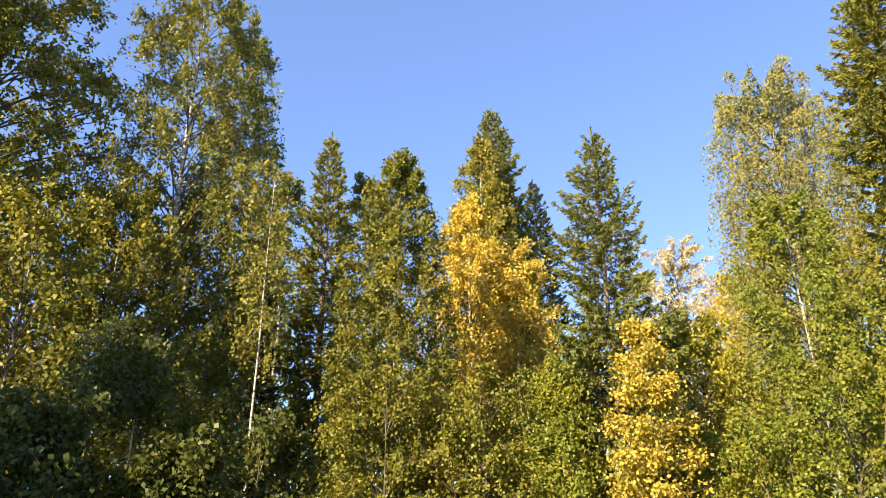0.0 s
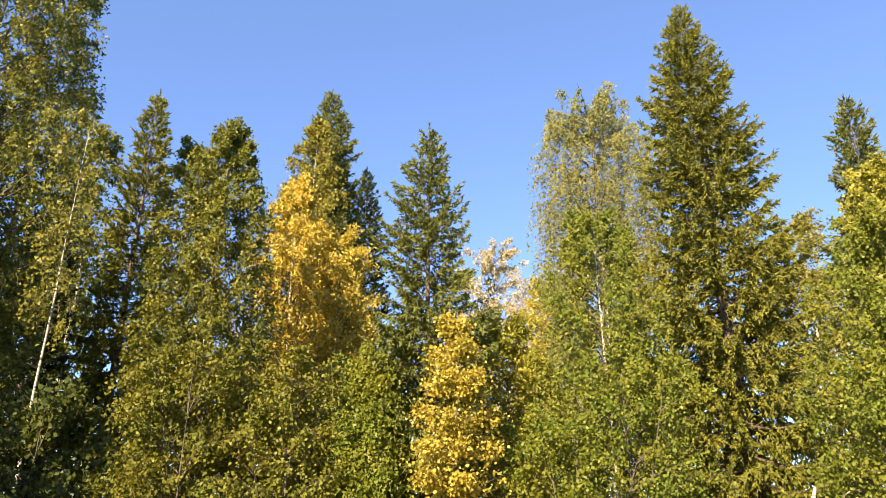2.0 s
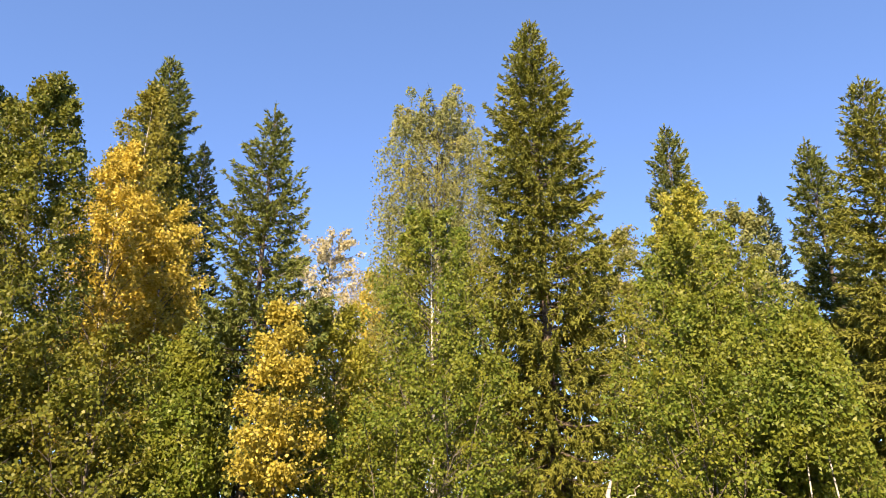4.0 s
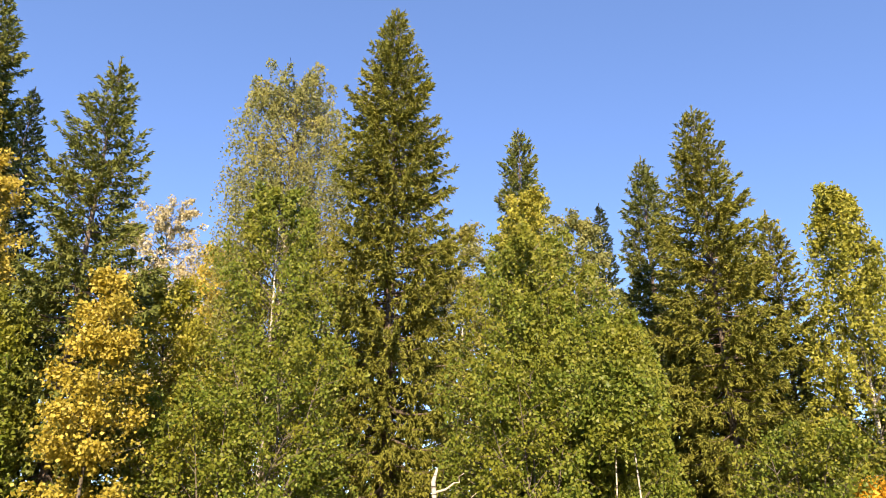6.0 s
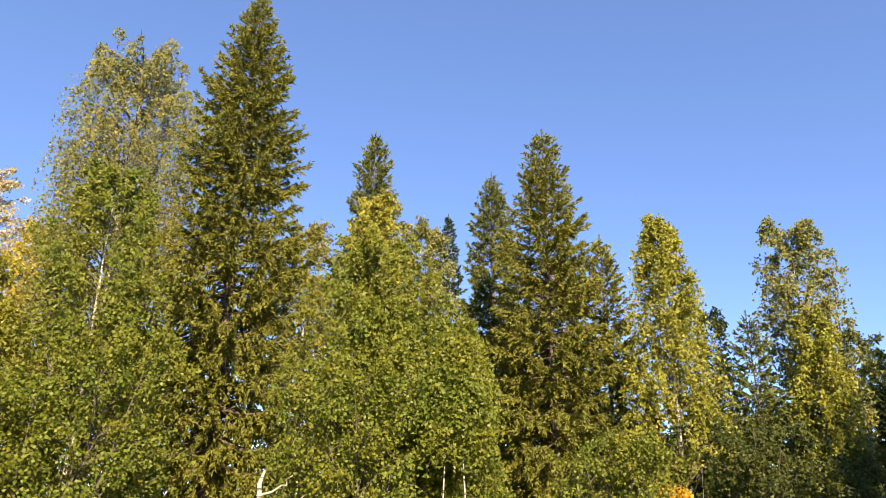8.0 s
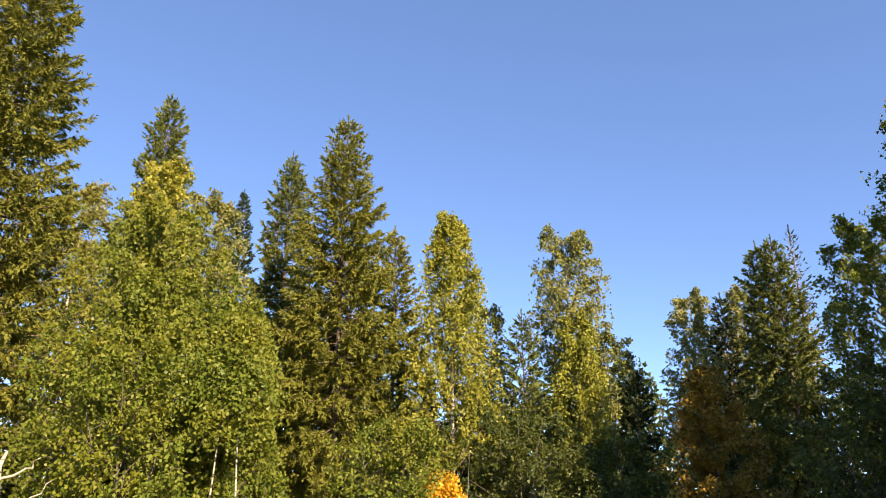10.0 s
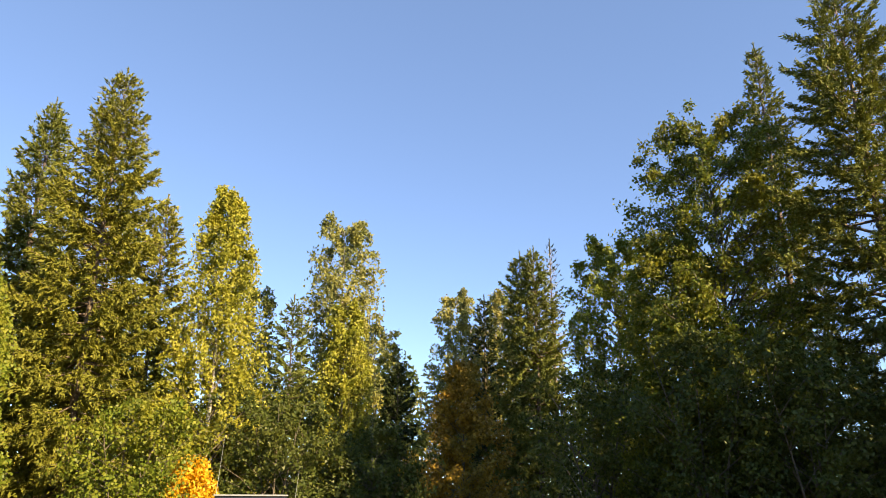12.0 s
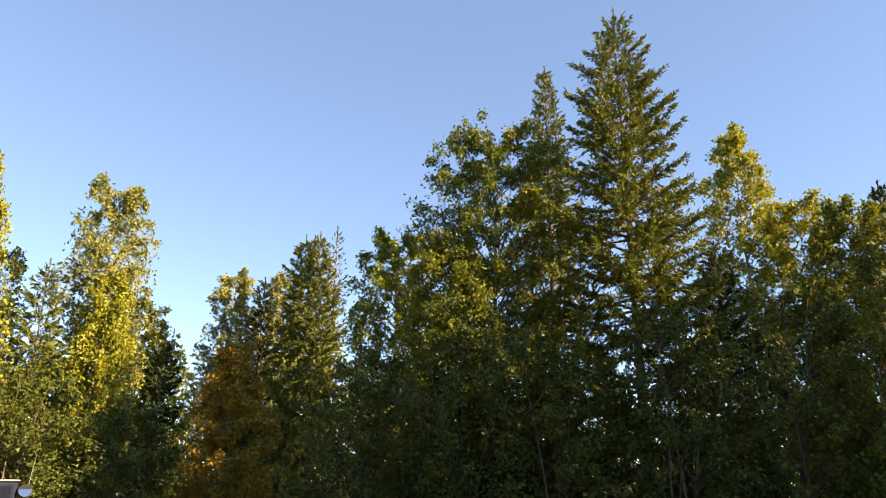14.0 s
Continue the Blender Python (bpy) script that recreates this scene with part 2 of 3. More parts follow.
    length = (hang * rng.uniform(0.45, 1.25, m) * np.clip((1.06 - c[li]) / 0.3, 0.4, 1.0))[:, None]
    mid = p + side * length * 0.45 + np.array([0, 0, 0.12]) * length
    end = p + side * length * (1 - 0.62 * droop) - np.array([0, 0, 1.0]) * length * droop
    wood.append(tubes(bezier(p, mid, end, 3)[::4], np.full((len(p[::4]), 3), 0.005) * np.linspace(1.3, 0.5, 3), 3))
    tagged(np_part("twig_wood", *together(wood), limb_mat or BRANCH_BARK, tree, smooth=True), kind="stuff")
    q = m * per
    ti = np.repeat(np.arange(m), per)
    u = rng.uniform(0.05, 1.05, q)[:, None]
    at = p[ti] * (1 - u) ** 2 + 2 * mid[ti] * u * (1 - u) + end[ti] * u ** 2 + rng.normal(0, (0.045 + 0.4 * leaf) * (1.15 - 0.6 * droop), (q, 3))
    along = rng.normal(0, 0.7, (q, 3)) + side[ti] * 0.35 + np.array([0, 0, -0.4 - 1.1 * droop])
    shape = blades if fine else small_leaves
    np_part("crown", *shape(at, along, rng, leaf, leaf * 0.92), mat, tree)
    return tree


def spruce(name, x, y, h, r, label, mat, seed, slope=0.42, base=0.04, gap=0.34, whorl=7, spray=1.2, droop=0.35, lift=0.85,
           dense=1.0, needle=0.15, lean=(0.0, 0.0), bare=0.0, uneven=0.16, fan=0.34, group="conifers of the forest edge"):
    """A spruce or fir with whorled boughs. slope: how fast it widens below the tip; spray: how far the side shoots hang;
    lift: how steeply the top boughs rise; droop: how far the low ones sag; fan: the side shoots' length against the bough's."""
    rng = np.random.default_rng(seed)
    tree = root(name, x, y, label, "tree", group)
    line = stem_line(h, rng, lean, 14, 0.004)
    line[0, 2] = -0.05
    thick = np.maximum(0.0105 * h * (1 - np.linspace(0, 1, 14)) ** 0.9, 0.008)
    thick[0] *= 1.3
    np_part("trunk", *tubes(line[None], thick[None], 9), SPRUCE_BARK, tree, smooth=True)
    z, az, level = [], [], h * base
    while level < h - 0.42:
        turn = rng.uniform(0, 6.28)
        for k in range(whorl):
            z.append(min(level + rng.uniform(-0.25, 0.25) * gap, h - 0.36))
            az.append(turn + 6.28 * k / whorl + rng.normal(0, 0.25))
        level += gap * (0.5 + 0.65 * (1 - level / h)) * rng.uniform(0.8, 1.25)
    z, az = np.array(z), np.array(az)
    n = len(z)
    c = z / h
    ph = rng.uniform(0, 6.28, 2)
    wave = 1 + uneven * 0.4 * np.sin(c * 23 + 2 * az + ph[0]) + uneven * 0.5 * np.sin(az * 3 + ph[1] + c * 11)
    reach = (r * (1 - np.exp(-slope * (h - z) / r)) * wave * rng.uniform(1 - 1.9 * uneven, 1.12, n)) + 0.05
    reach *= np.clip((c - base + 0.16) / 0.16, 0.6, 1)
    out = np.column_stack([np.cos(az), np.sin(az), np.zeros(n)])
    rise = (-droop + (lift + droop) * c ** 1.5 + rng.normal(0, 0.09, n))[:, None]
    up = np.array([0, 0, 1.0])
    a = on_stem(line, z)
    b = a + out * reach[:, None] + up * (rise + 0.16 * (1 - c[:, None])) * reach[:, None]
    ctrl = a + out * reach[:, None] * 0.6 + up * (rise - 0.2) * reach[:, None] * 0.6
    wood = [tubes(bezier(a, ctrl, b, 4), np.maximum((0.012 + 0.012 * bare) * reach, 0.006)[:, None] * np.linspace(1.6, 0.4, 4), 3)]
    tagged(np_part("bough_wood", *together(wood), SPRUCE_BARK if not bare else DEAD_BARK, tree, smooth=True), kind="stuff")
    # side shoots, in pairs along each bough and shorter towards its end
    count = np.maximum(((reach + 0.15) * 15.5 * (0.6 + 0.35 * reach) * dense ** 0.5 * (1 - bare)).astype(int), 0 if bare else 3)
    bi = np.repeat(np.arange(n), count)
    m = len(bi)
    s = rng.uniform(0.1, 1.0, m) ** 0.8
    p = a[bi] * ((1 - s) ** 2)[:, None] + ctrl[bi] * (2 * s * (1 - s))[:, None] + b[bi] * (s ** 2)[:, None]
    ahead = unit((ctrl[bi] - a[bi]) * (1 - s)[:, None] + (b[bi] - ctrl[bi]) * s[:, None])
    cross = np.column_stack([-out[bi, 1], out[bi, 0], np.zeros(m)]) * rng.choice([-1, 1], m)[:, None]
    fork = np.clip(rng.normal(0.75, 0.25, m) * (1.12 - s), 0.0, 1.2)[:, None]
    way = unit(ahead * 0.8 + cross * fork + rng.normal(0, 1, (m, 3)) * np.array([0.12, 0.12, 0.32]))
    size = (0.09 + fan * (1.05 - s) * np.minimum(reach[bi], 1.9)) * rng.uniform(0.6, 1.25, m)
    size *= np.clip(reach[bi] / 0.5, 0.6, 1.0)
    sag = (spray * rng.uniform(0.1, 1.0, m) * (0.15 + 0.85 * (1 - c[bi])))[:, None]
    half = p + way * size[:, None] * 0.6 - up * sag * size[:, None] * 0.15
    end = p + way * size[:, None] * (1 - 0.35 * np.minimum(sag, 1)) - up * sag * size[:, None]
    # needles, in a brush round every shoot and round the outer part of the bough itself
    blade = needle * 0.68
    per = np.maximum((size * 3.7 / blade).astype(int), 3)
    ti = np.repeat(np.arange(m), per)
    u = rng.uniform(0, 1, len(ti))[:, None]
    at = p[ti] * (1 - u) ** 2 + 2 * half[ti] * u * (1 - u) + end[ti] * u ** 2
    along = unit((half[ti] - p[ti]) * (1 - u) + (end[ti] - half[ti]) * u) + rng.normal(0, 0.42, (len(ti), 3))
    own = np.repeat(np.arange(n), np.maximum((reach * 3.2 / blade * (1 - bare)).astype(int), 2))
    v = rng.uniform(0.3, 1.0, len(own))[:, None]
    at_own = a[own] * (1 - v) ** 2 + 2 * ctrl[own] * v * (1 - v) + b[own] * v ** 2
    along_own = unit((ctrl[own] - a[own]) * (1 - v) + (b[own] - ctrl[own]) * v) + rng.normal(0, 0.4, (len(own), 3))
    lead_at = on_stem(line, h - 0.75 * np.linspace(1, 0, 80) ** 1.2)
    lead = needles(lead_at, np.tile(up, (80, 1)) + rng.normal(0, 0.4, (80, 3)), rng, 0.1, 0.035)
    at, along = np.concatenate([at, at_own]), np.concatenate([along, along_own])
    at = at + rng.normal(0, 0.022, at.shape)
    np_part("crown", *together([needles(at, along, rng, blade, blade * 0.46), lead]), mat, tree)
    return tree


def shrub(x, y, h, r, label, mat, seed, **more):
    opts = dict(base=0.03, top=0.5, foot=0.12, droop=0.25, hang=0.4, stems=4, spread=r * 0.6, girth=0.009, limbs=46, twigs=12, per=30, fine=True,
                leaf=0.08, group="undergrowth of the forest edge", category="bush")
    opts.update(more)
    return broadleaf("bush", x, y, h, r, label, mat, BRANCH_BARK, seed, **opts)


# ---- ground ----
def ground():
    n = 120
    g = np.linspace(-1, 1, n)
    g = np.sign(g) * np.abs(g) ** 3.2 * 2500
    xx, yy = np.meshgrid(g, g, indexing="ij")
    zz = np.where(np.hypot(xx, yy) > 90, -0.4 + 0.8 * np.sin(xx * 0.011) * np.cos(yy * 0.013), 0.0)
    k = np.arange(n * n).reshape(n, n)
    faces = np.stack([k[:-1, :-1], k[1:, :-1], k[1:, 1:], k[:-1, 1:]], -1).reshape(-1, 4)
    m, t, p = material("meadow_grass")
    c = ramp(t, noise_node(t, 0.35, 5.0), [(0.3, (0.06, 0.075, 0.02)), (0.6, (0.12, 0.11, 0.04)), (0.8, (0.16, 0.12, 0.06))])
    c = mixed(t, 0.6, c, ramp(t, noise_node(t, 22.0, 4.0), [(0.3, (0.5, 0.5, 0.5)), (0.7, (1.2, 1.2, 1.1))]), "MULTIPLY")
    t.links.new(c, p.inputs["Base Color"])
    p.inputs["Roughness"].default_value = 0.9
    ob = new("ground", np_mesh("ground", np.column_stack([xx.ravel(), yy.ravel(), zz.ravel()]), faces, m))
    tagged(ob, "rough autumn grass of the forest clearing", "ground", kind="structure")


ground()

# ---- far woods ----
def far_woods(rows, mat, seed, label):
    """A belt of distant trees as one mass of clumps; rows: heading, distance, height of each stretch's middle."""
    rng = np.random.default_rng(seed)
    leafy, where = [], []
    for heading, dist, height in rows:
        for _ in range(8):
            a, d = radians(heading + rng.uniform(-5, 5)), dist + rng.uniform(-4, 8)
            h, w = height * rng.uniform(0.6, 1.15), rng.uniform(1.2, 2.2)
            n = 360
            z = rng.uniform(0.0, 1, n) ** 1.1
            rr = w * np.minimum((1 - z) * 2.4, 1.0) * np.sqrt(rng.uniform(0.1, 1, n)) + 0.1
            th = rng.uniform(0, 6.28, n)
            leafy.append(np.column_stack([d * math.sin(a) + rr * np.cos(th), d * math.cos(a) + rr * np.sin(th), z * h]))
    at = np.concatenate(leafy)
    along = rng.normal(0, 0.7, at.shape) + np.array([0, 0, -0.5])
    ob = new("far_woods", np_mesh("far_woods", *small_leaves(at, along, rng, 0.36, 0.3), mat))
    return tagged(ob, label, "woods", kind="stuff")


far_woods([(h, 33, 19.0) for h in range(-50, -20, 5)] + [(h, 38, 13.5) for h in range(-22, 20, 5)] + [(h, 38, 12.0) for h in range(20, 58, 6)], SHADE_GREEN, 901, "dark mixed woods behind the forest edge")
far_woods([(h, 46, 10.0 if h < 100 else 6.5) for h in range(60, 150, 5)], SHADE_GREEN, 902, "low dark woods far behind the clearing")

# ---- forest ----

# tall leafy trees of the near corner
broadleaf("aspen", -12.55, 13.59, 18.53, 2.80, "tall aspen with large glossy green leaves", MELLOW, ASPEN_BARK, 11, base=0.14, top=0.4, foot=0.3, droop=0.35, hang=0.6, limbs=100, twigs=15, per=36, hollow=0.3, leaf=0.110)
broadleaf("aspen", -12.88, 11.85, 15.69, 2.41, "tall aspen with broad green crown", MELLOW, ASPEN_BARK, 12, base=0.12, top=0.4, foot=0.3, droop=0.35, hang=0.6, limbs=80, twigs=14, per=32, hollow=0.3, leaf=0.110)
broadleaf("aspen", -9.04, 11.97, 8.60, 1.64, "young aspen with large sunlit leaves", MELLOW, ASPEN_BARK, 13, base=0.25, top=0.4, foot=0.2, droop=0.3, hang=0.5, limbs=50, twigs=12, per=20, leaf=0.095, fine=True)
broadleaf("birch", -8.44, 15.90, 17.32, 2.30, "tall birch with hanging twigs, green turning yellow", MELLOW, BIRCH_BARK, 14, base=0.12, top=0.35, foot=0.25, droop=0.8, hang=0.9, limbs=90, twigs=16, leaf=0.075, per=55)
broadleaf("birch", -7.90, 17.83, 17.54, 1.15, "slim birch with green hanging twigs in shade", GREEN, BIRCH_BARK, 15, base=0.2, top=0.35, foot=0.3, droop=0.9, hang=0.9, limbs=50, leaf=0.081, per=45)
broadleaf("birch", -5.06, 13.59, 9.85, 0.46, "slender birch with a white stem and thin yellowing crown", OLIVE, BIRCH_BARK, 16, base=0.55, top=0.5, foot=0.5, droop=0.8, hang=0.5, limbs=14, twigs=7, girth=0.0042, leaf=0.075, per=19)
broadleaf("birch", -8.92, 14.47, 9.92, 2.02, "dense green birch at the forest edge", MELLOW, BIRCH_BARK, 17, fine=True, leaf=0.095, per=24, base=0.2, top=0.5, foot=0.2, droop=0.5, hang=0.5, limbs=60)
broadleaf("birch", -8.83, 25.51, 16.29, 1.37, "green birch of the second row", GREEN, BIRCH_BARK, 18, base=0.08, top=0.5, foot=0.2, limbs=56, leaf=0.110, per=29)
spruce("spruce", -9.12, 23.28, 12.52, 1.42, "shaded spruce of the second row", SHADE_NEEDLE, 19, dense=0.82, needle=0.196)

# behind the slender birch
spruce("spruce", -7.07, 25.02, 17.85, 1.35, "mossy olive-green spruce with a narrow top", MOSSY, 20, slope=0.32, dense=0.78, needle=0.204)
broadleaf("alder", -2.84, 16.76, 11.82, 1.83, "green alder with a pointed dense crown", MELLOW, ASPEN_BARK, 21, base=0.08, top=0.75, foot=0.22, droop=0.7, lumps=0.05, hollow=0.0, hang=0.5, limbs=100, leaf=0.075, per=46)
broadleaf("birch", -4.65, 20.99, 13.64, 1.00, "slim green birch among the alders", MELLOW, BIRCH_BARK, 22, base=0.15, top=0.6, foot=0.4, droop=0.6, limbs=40, leaf=0.088, per=40)
spruce("spruce", -0.63, 27.99, 20.56, 2.26, "spruce with yellow birch leaves against it", NEEDLE, 23, dense=0.70, needle=0.220)
broadleaf("birch", -1.03, 25.48, 17.46, 1.63, "straw-yellow birch with a pointed crown", OLIVE, BIRCH_BARK, 24, base=0.3, top=0.8, foot=0.4, droop=0.6, limbs=56, leaf=0.105, per=32)
spruce("spruce", 1.31, 34.98, 20.55, 1.73, "dark blue-green spruce in the second row", SHADE_NEEDLE, 25, slope=0.3, dense=0.69, needle=0.223)
broadleaf("birch", -1.37, 21.96, 12.94, 1.92, "golden-yellow birch in full autumn colour", GOLD, BIRCH_BARK, 26, base=0.3, top=0.85, foot=0.35, droop=0.35, hang=0.5, limbs=64, leaf=0.091, per=38)
broadleaf("birch", 0.02, 22.50, 11.48, 1.33, "golden birch with tan leaves", GOLD, BIRCH_BARK, 27, base=0.35, top=0.5, foot=0.3, droop=0.35, limbs=44, leaf=0.092, per=37)
spruce("spruce", 2.18, 16.36, 11.93, 2.2, "green spruce with an open irregular crown", NEEDLE, 28, slope=0.4, uneven=0.22, dense=1.46, needle=0.149)
broadleaf("birch", 7.50, 32.14, 15.4, 2.3, "pale half-bare birch in the second row", STRAW, BIRCH_BARK, 29, base=0.25, top=0.4, foot=0.3, limbs=64, leaf=0.110, per=24)
broadleaf("birch", 8.19, 26.78, 11.78, 1.05, "small golden birch behind the maple", GOLD, BIRCH_BARK, 30, base=0.2, top=0.5, foot=0.3, limbs=44, leaf=0.110, per=28)
broadleaf("bird_cherry", 2.42, 14.09, 5.94, 0.76, "bright yellow bird cherry with layered leaves", GOLD, BRANCH_BARK, 31, base=0.05, top=0.7, foot=0.2, droop=0.05, hang=0.35, limbs=30, twigs=20, per=30, lumps=0.3, tiers=9, hollow=0.3, fine=True, leaf=0.074)
broadleaf("birch", 4.66, 18.94, 7.57, 1.30, "olive-yellow young birch with layered boughs", LEMON, BRANCH_BARK, 32, base=0.1, top=0.5, foot=0.25, droop=0.2, limbs=50, leaf=0.081, per=45)

# weeping birch and the great spruce
broadleaf("birch", 9.37, 23.18, 17.96, 2.25, "weeping birch with silvery hanging twigs", SILVER, BIRCH_BARK, 33, base=0.3, top=0.27, foot=0.3, droop=0.95, hang=1.5, limbs=120, twigs=16, per=46, leaf=0.081, lumps=0.05, girth=0.007)
broadleaf("birch", 6.97, 17.68, 10.39, 2.33, "full green birch reaching to the ground", FRESH, BIRCH_BARK, 34, base=0.04, top=0.6, foot=0.2, droop=0.75, hang=0.6, limbs=84, twigs=14, leaf=0.078, per=47)
spruce("spruce", 11.28, 18.89, 19.14, 2.89, "tall mossy spruce with sagging shaggy boughs", MOSSY, 35, spray=1.3, droop=0.3, uneven=0.12, dense=1.13, needle=0.173)
broadleaf("birch", 11.82, 12.90, 8.67, 2.25, "broad fresh green birch with slanting pale limbs", FRESH, BIRCH_BARK, 36, base=0.04, top=0.45, foot=0.2, droop=0.9, hang=0.75, limbs=90, twigs=14, leaf=0.075, per=48)
broadleaf("birch", 16.81, 18.51, 13.32, 1.37, "yellow-green birch with a narrow crown", LEMON, BIRCH_BARK, 37, base=0.2, top=0.5, foot=0.3, limbs=56, leaf=0.102, per=32)
spruce("spruce", 20.64, 23.13, 19.24, 2.19, "dark green spruce with a thin pointed top", NEEDLE, 38, slope=0.36, dense=0.69, needle=0.223)
broadleaf("birch", 15.56, 20.83, 12.43, 1.17, "green birch of the second row", SILVER, BIRCH_BARK, 39, base=0.2, top=0.4, foot=0.3, limbs=50, leaf=0.107, per=31)
broadleaf("birch", 18.67, 18.09, 12.71, 1.46, "yellow-green birch with pale twigs", SILVER, BIRCH_BARK, 40, base=0.2, top=0.45, foot=0.3, limbs=56, leaf=0.107, per=31)
spruce("spruce", 26.84, 23.99, 17.21, 1.31, "narrow dark fir in the second row", SHADE_NEEDLE, 41, slope=0.22, dense=0.69, needle=0.223)

# fir, wide spruce and sunlit birches
spruce("spruce", 22.04, 17.27, 15.70, 1.72, "slim dark green fir with a sharp tip", NEEDLE, 42, slope=0.38, dense=0.91, needle=0.220)
spruce("spruce", 17.91, 11.89, 13.92, 2.68, "broad spruce with olive-green spreading boughs", MOSSY, 43, spray=1.0, dense=1.32, needle=0.169)
spruce("spruce", 22.68, 12.71, 11.81, 1.57, "brownish spruce beside the broad one", MOSSY, 44, dense=0.78, needle=0.204)
broadleaf("birch", 12.81, 11.17, 6.34, 1.13, "young green birch with a pale slanting stem", FRESH, BIRCH_BARK, 45, droop=0.8, base=0.1, top=0.5, foot=0.2, limbs=50, leaf=0.075, per=48)
broadleaf("birch", 11.28, 12.04, 6.73, 1.32, "young fresh green birch", FRESH, BIRCH_BARK, 46, droop=0.8, base=0.05, top=0.5, foot=0.2, limbs=56, leaf=0.075, per=48)
broadleaf("birch", 19.99, 9.18, 10.73, 1.55, "yellow sunlit birch with hanging twigs", LEMON, BIRCH_BARK, 47, lumps=0.07, base=0.08, top=0.75, foot=0.25, droop=0.8, hang=0.7, limbs=70, leaf=0.091, per=38)
broadleaf("birch", 26.96, 10.68, 9.67, 0.97, "shaded birch with leaves darkened for shade", SHADE_GREEN, BIRCH_BARK, 48, base=0.1, top=0.4, foot=0.3, droop=0.8, limbs=46, leaf=0.110, per=16)
broadleaf("birch", 26.04, 7.12, 12.03, 1.58, "birch with pale sunlit hanging twigs", SILVER, BIRCH_BARK, 49, base=0.1, top=0.35, foot=0.3, droop=0.9, hang=0.8, limbs=64, leaf=0.110, per=29)
broadleaf("birch", 24.66, 6.49, 8.21, 0.85, "low yellow birch with hanging twigs", LEMON, BIRCH_BARK, 50, base=0.25, top=0.4, foot=0.3, droop=0.9, hang=0.8, limbs=36, leaf=0.105, per=32)
spruce("spruce", 22.70, 7.80, 7.94, 1.17, "dark spruce in front of the pale birch", NEEDLE, 51, dense=0.87, needle=0.189)
broadleaf("birch", 32.23, 7.11, 9.24, 1.31, "blue-green birch of the second row", SHADE_GREEN, BIRCH_BARK, 52, base=0.1, top=0.4, limbs=44, leaf=0.110, per=26)
spruce("spruce", 31.45, 5.89, 7.49, 1.37, "low dark spruce of the second row", SHADE_NEEDLE, 53, dense=0.69, needle=0.223)
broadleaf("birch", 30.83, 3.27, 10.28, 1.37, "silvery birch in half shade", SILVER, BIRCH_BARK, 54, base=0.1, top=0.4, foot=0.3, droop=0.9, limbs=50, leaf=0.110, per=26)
spruce("spruce", 30.93, 2.05, 9.96, 0.98, "small dark spruce beside the silvery birch", SHADE_NEEDLE, 55, dense=0.69, needle=0.223)
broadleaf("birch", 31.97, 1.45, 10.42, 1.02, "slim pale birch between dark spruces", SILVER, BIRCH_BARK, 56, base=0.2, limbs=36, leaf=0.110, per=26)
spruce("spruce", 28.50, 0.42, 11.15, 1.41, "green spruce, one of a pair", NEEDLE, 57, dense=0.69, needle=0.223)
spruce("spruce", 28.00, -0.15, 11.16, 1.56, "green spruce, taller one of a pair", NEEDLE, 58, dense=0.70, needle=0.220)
spruce("spruce", 30.99, -0.89, 12.48, 1.11, "dying spruce with a bare grey top", SHADE_NEEDLE, 59, slope=0.22, bare=0.8, dense=0.69, needle=0.223)
broadleaf("rowan", 21.90, 2.11, 5.5, 2.3, "rust-coloured rowan with fine leaves", RUST, BRANCH_BARK, 60, base=0.02, top=0.95, foot=0.04, droop=0.2, hang=0.35, limbs=50, twigs=12, lumps=0.2, hollow=0.3, leaf=0.091, per=38)
broadleaf("rowan", 16.25, 7.73, 2.45, 0.5, "small orange rowan in full autumn colour", ORANGE, BRANCH_BARK, 61, base=0.05, top=0.5, foot=0.2, limbs=36, twigs=10, leaf=0.075, per=48)
broadleaf("birch", 11.46, 9.68, 5.46, 0.45, "slim young birch with a pale stem", FRESH, BIRCH_BARK, 62, base=0.62, limbs=22, twigs=8, girth=0.0055, lean=(-0.15, 0.2), leaf=0.075, per=48)
broadleaf("birch", 11.07, 10.12, 5.14, 0.45, "slim young birch with a leaning pale stem", FRESH, BIRCH_BARK, 63, base=0.6, limbs=22, twigs=8, girth=0.0055, lean=(0.1, -0.2), leaf=0.075, per=48)

# darker trees beyond the vehicle
broadleaf("birch", 23.84, -2.78, 9.92, 1.71, "birch with a sunlit yellow-green top", FRESH, BIRCH_BARK, 64, base=0.1, top=0.35, foot=0.25, droop=0.7, limbs=70, leaf=0.099, per=34)
broadleaf("aspen", 18.39, -4.76, 11.45, 2.15, "tall aspen with dark glossy leaves", GREEN, ASPEN_BARK, 65, base=0.12, top=0.3, foot=0.25, droop=0.3, hang=0.5, lumps=0.06, limbs=110, leaf=0.078, per=53)
broadleaf("aspen", 18.16, -3.52, 7.98, 1.32, "green aspen below the tall one", GREEN, ASPEN_BARK, 66, base=0.1, top=0.4, foot=0.2, limbs=60, leaf=0.076, per=48)
spruce("spruce", 20.30, -7.07, 14.91, 1.4, "spruce with a slim light green top", NEEDLE, 67, slope=0.26, dense=1.02, needle=0.169)
spruce("spruce", 16.70, -7.96, 14.67, 3.45, "great spruce with long upturned boughs", NEEDLE, 68, slope=0.48, uneven=0.2, lift=0.6, droop=0.05, spray=0.7, gap=0.42, whorl=6, dense=2.0, needle=0.149)
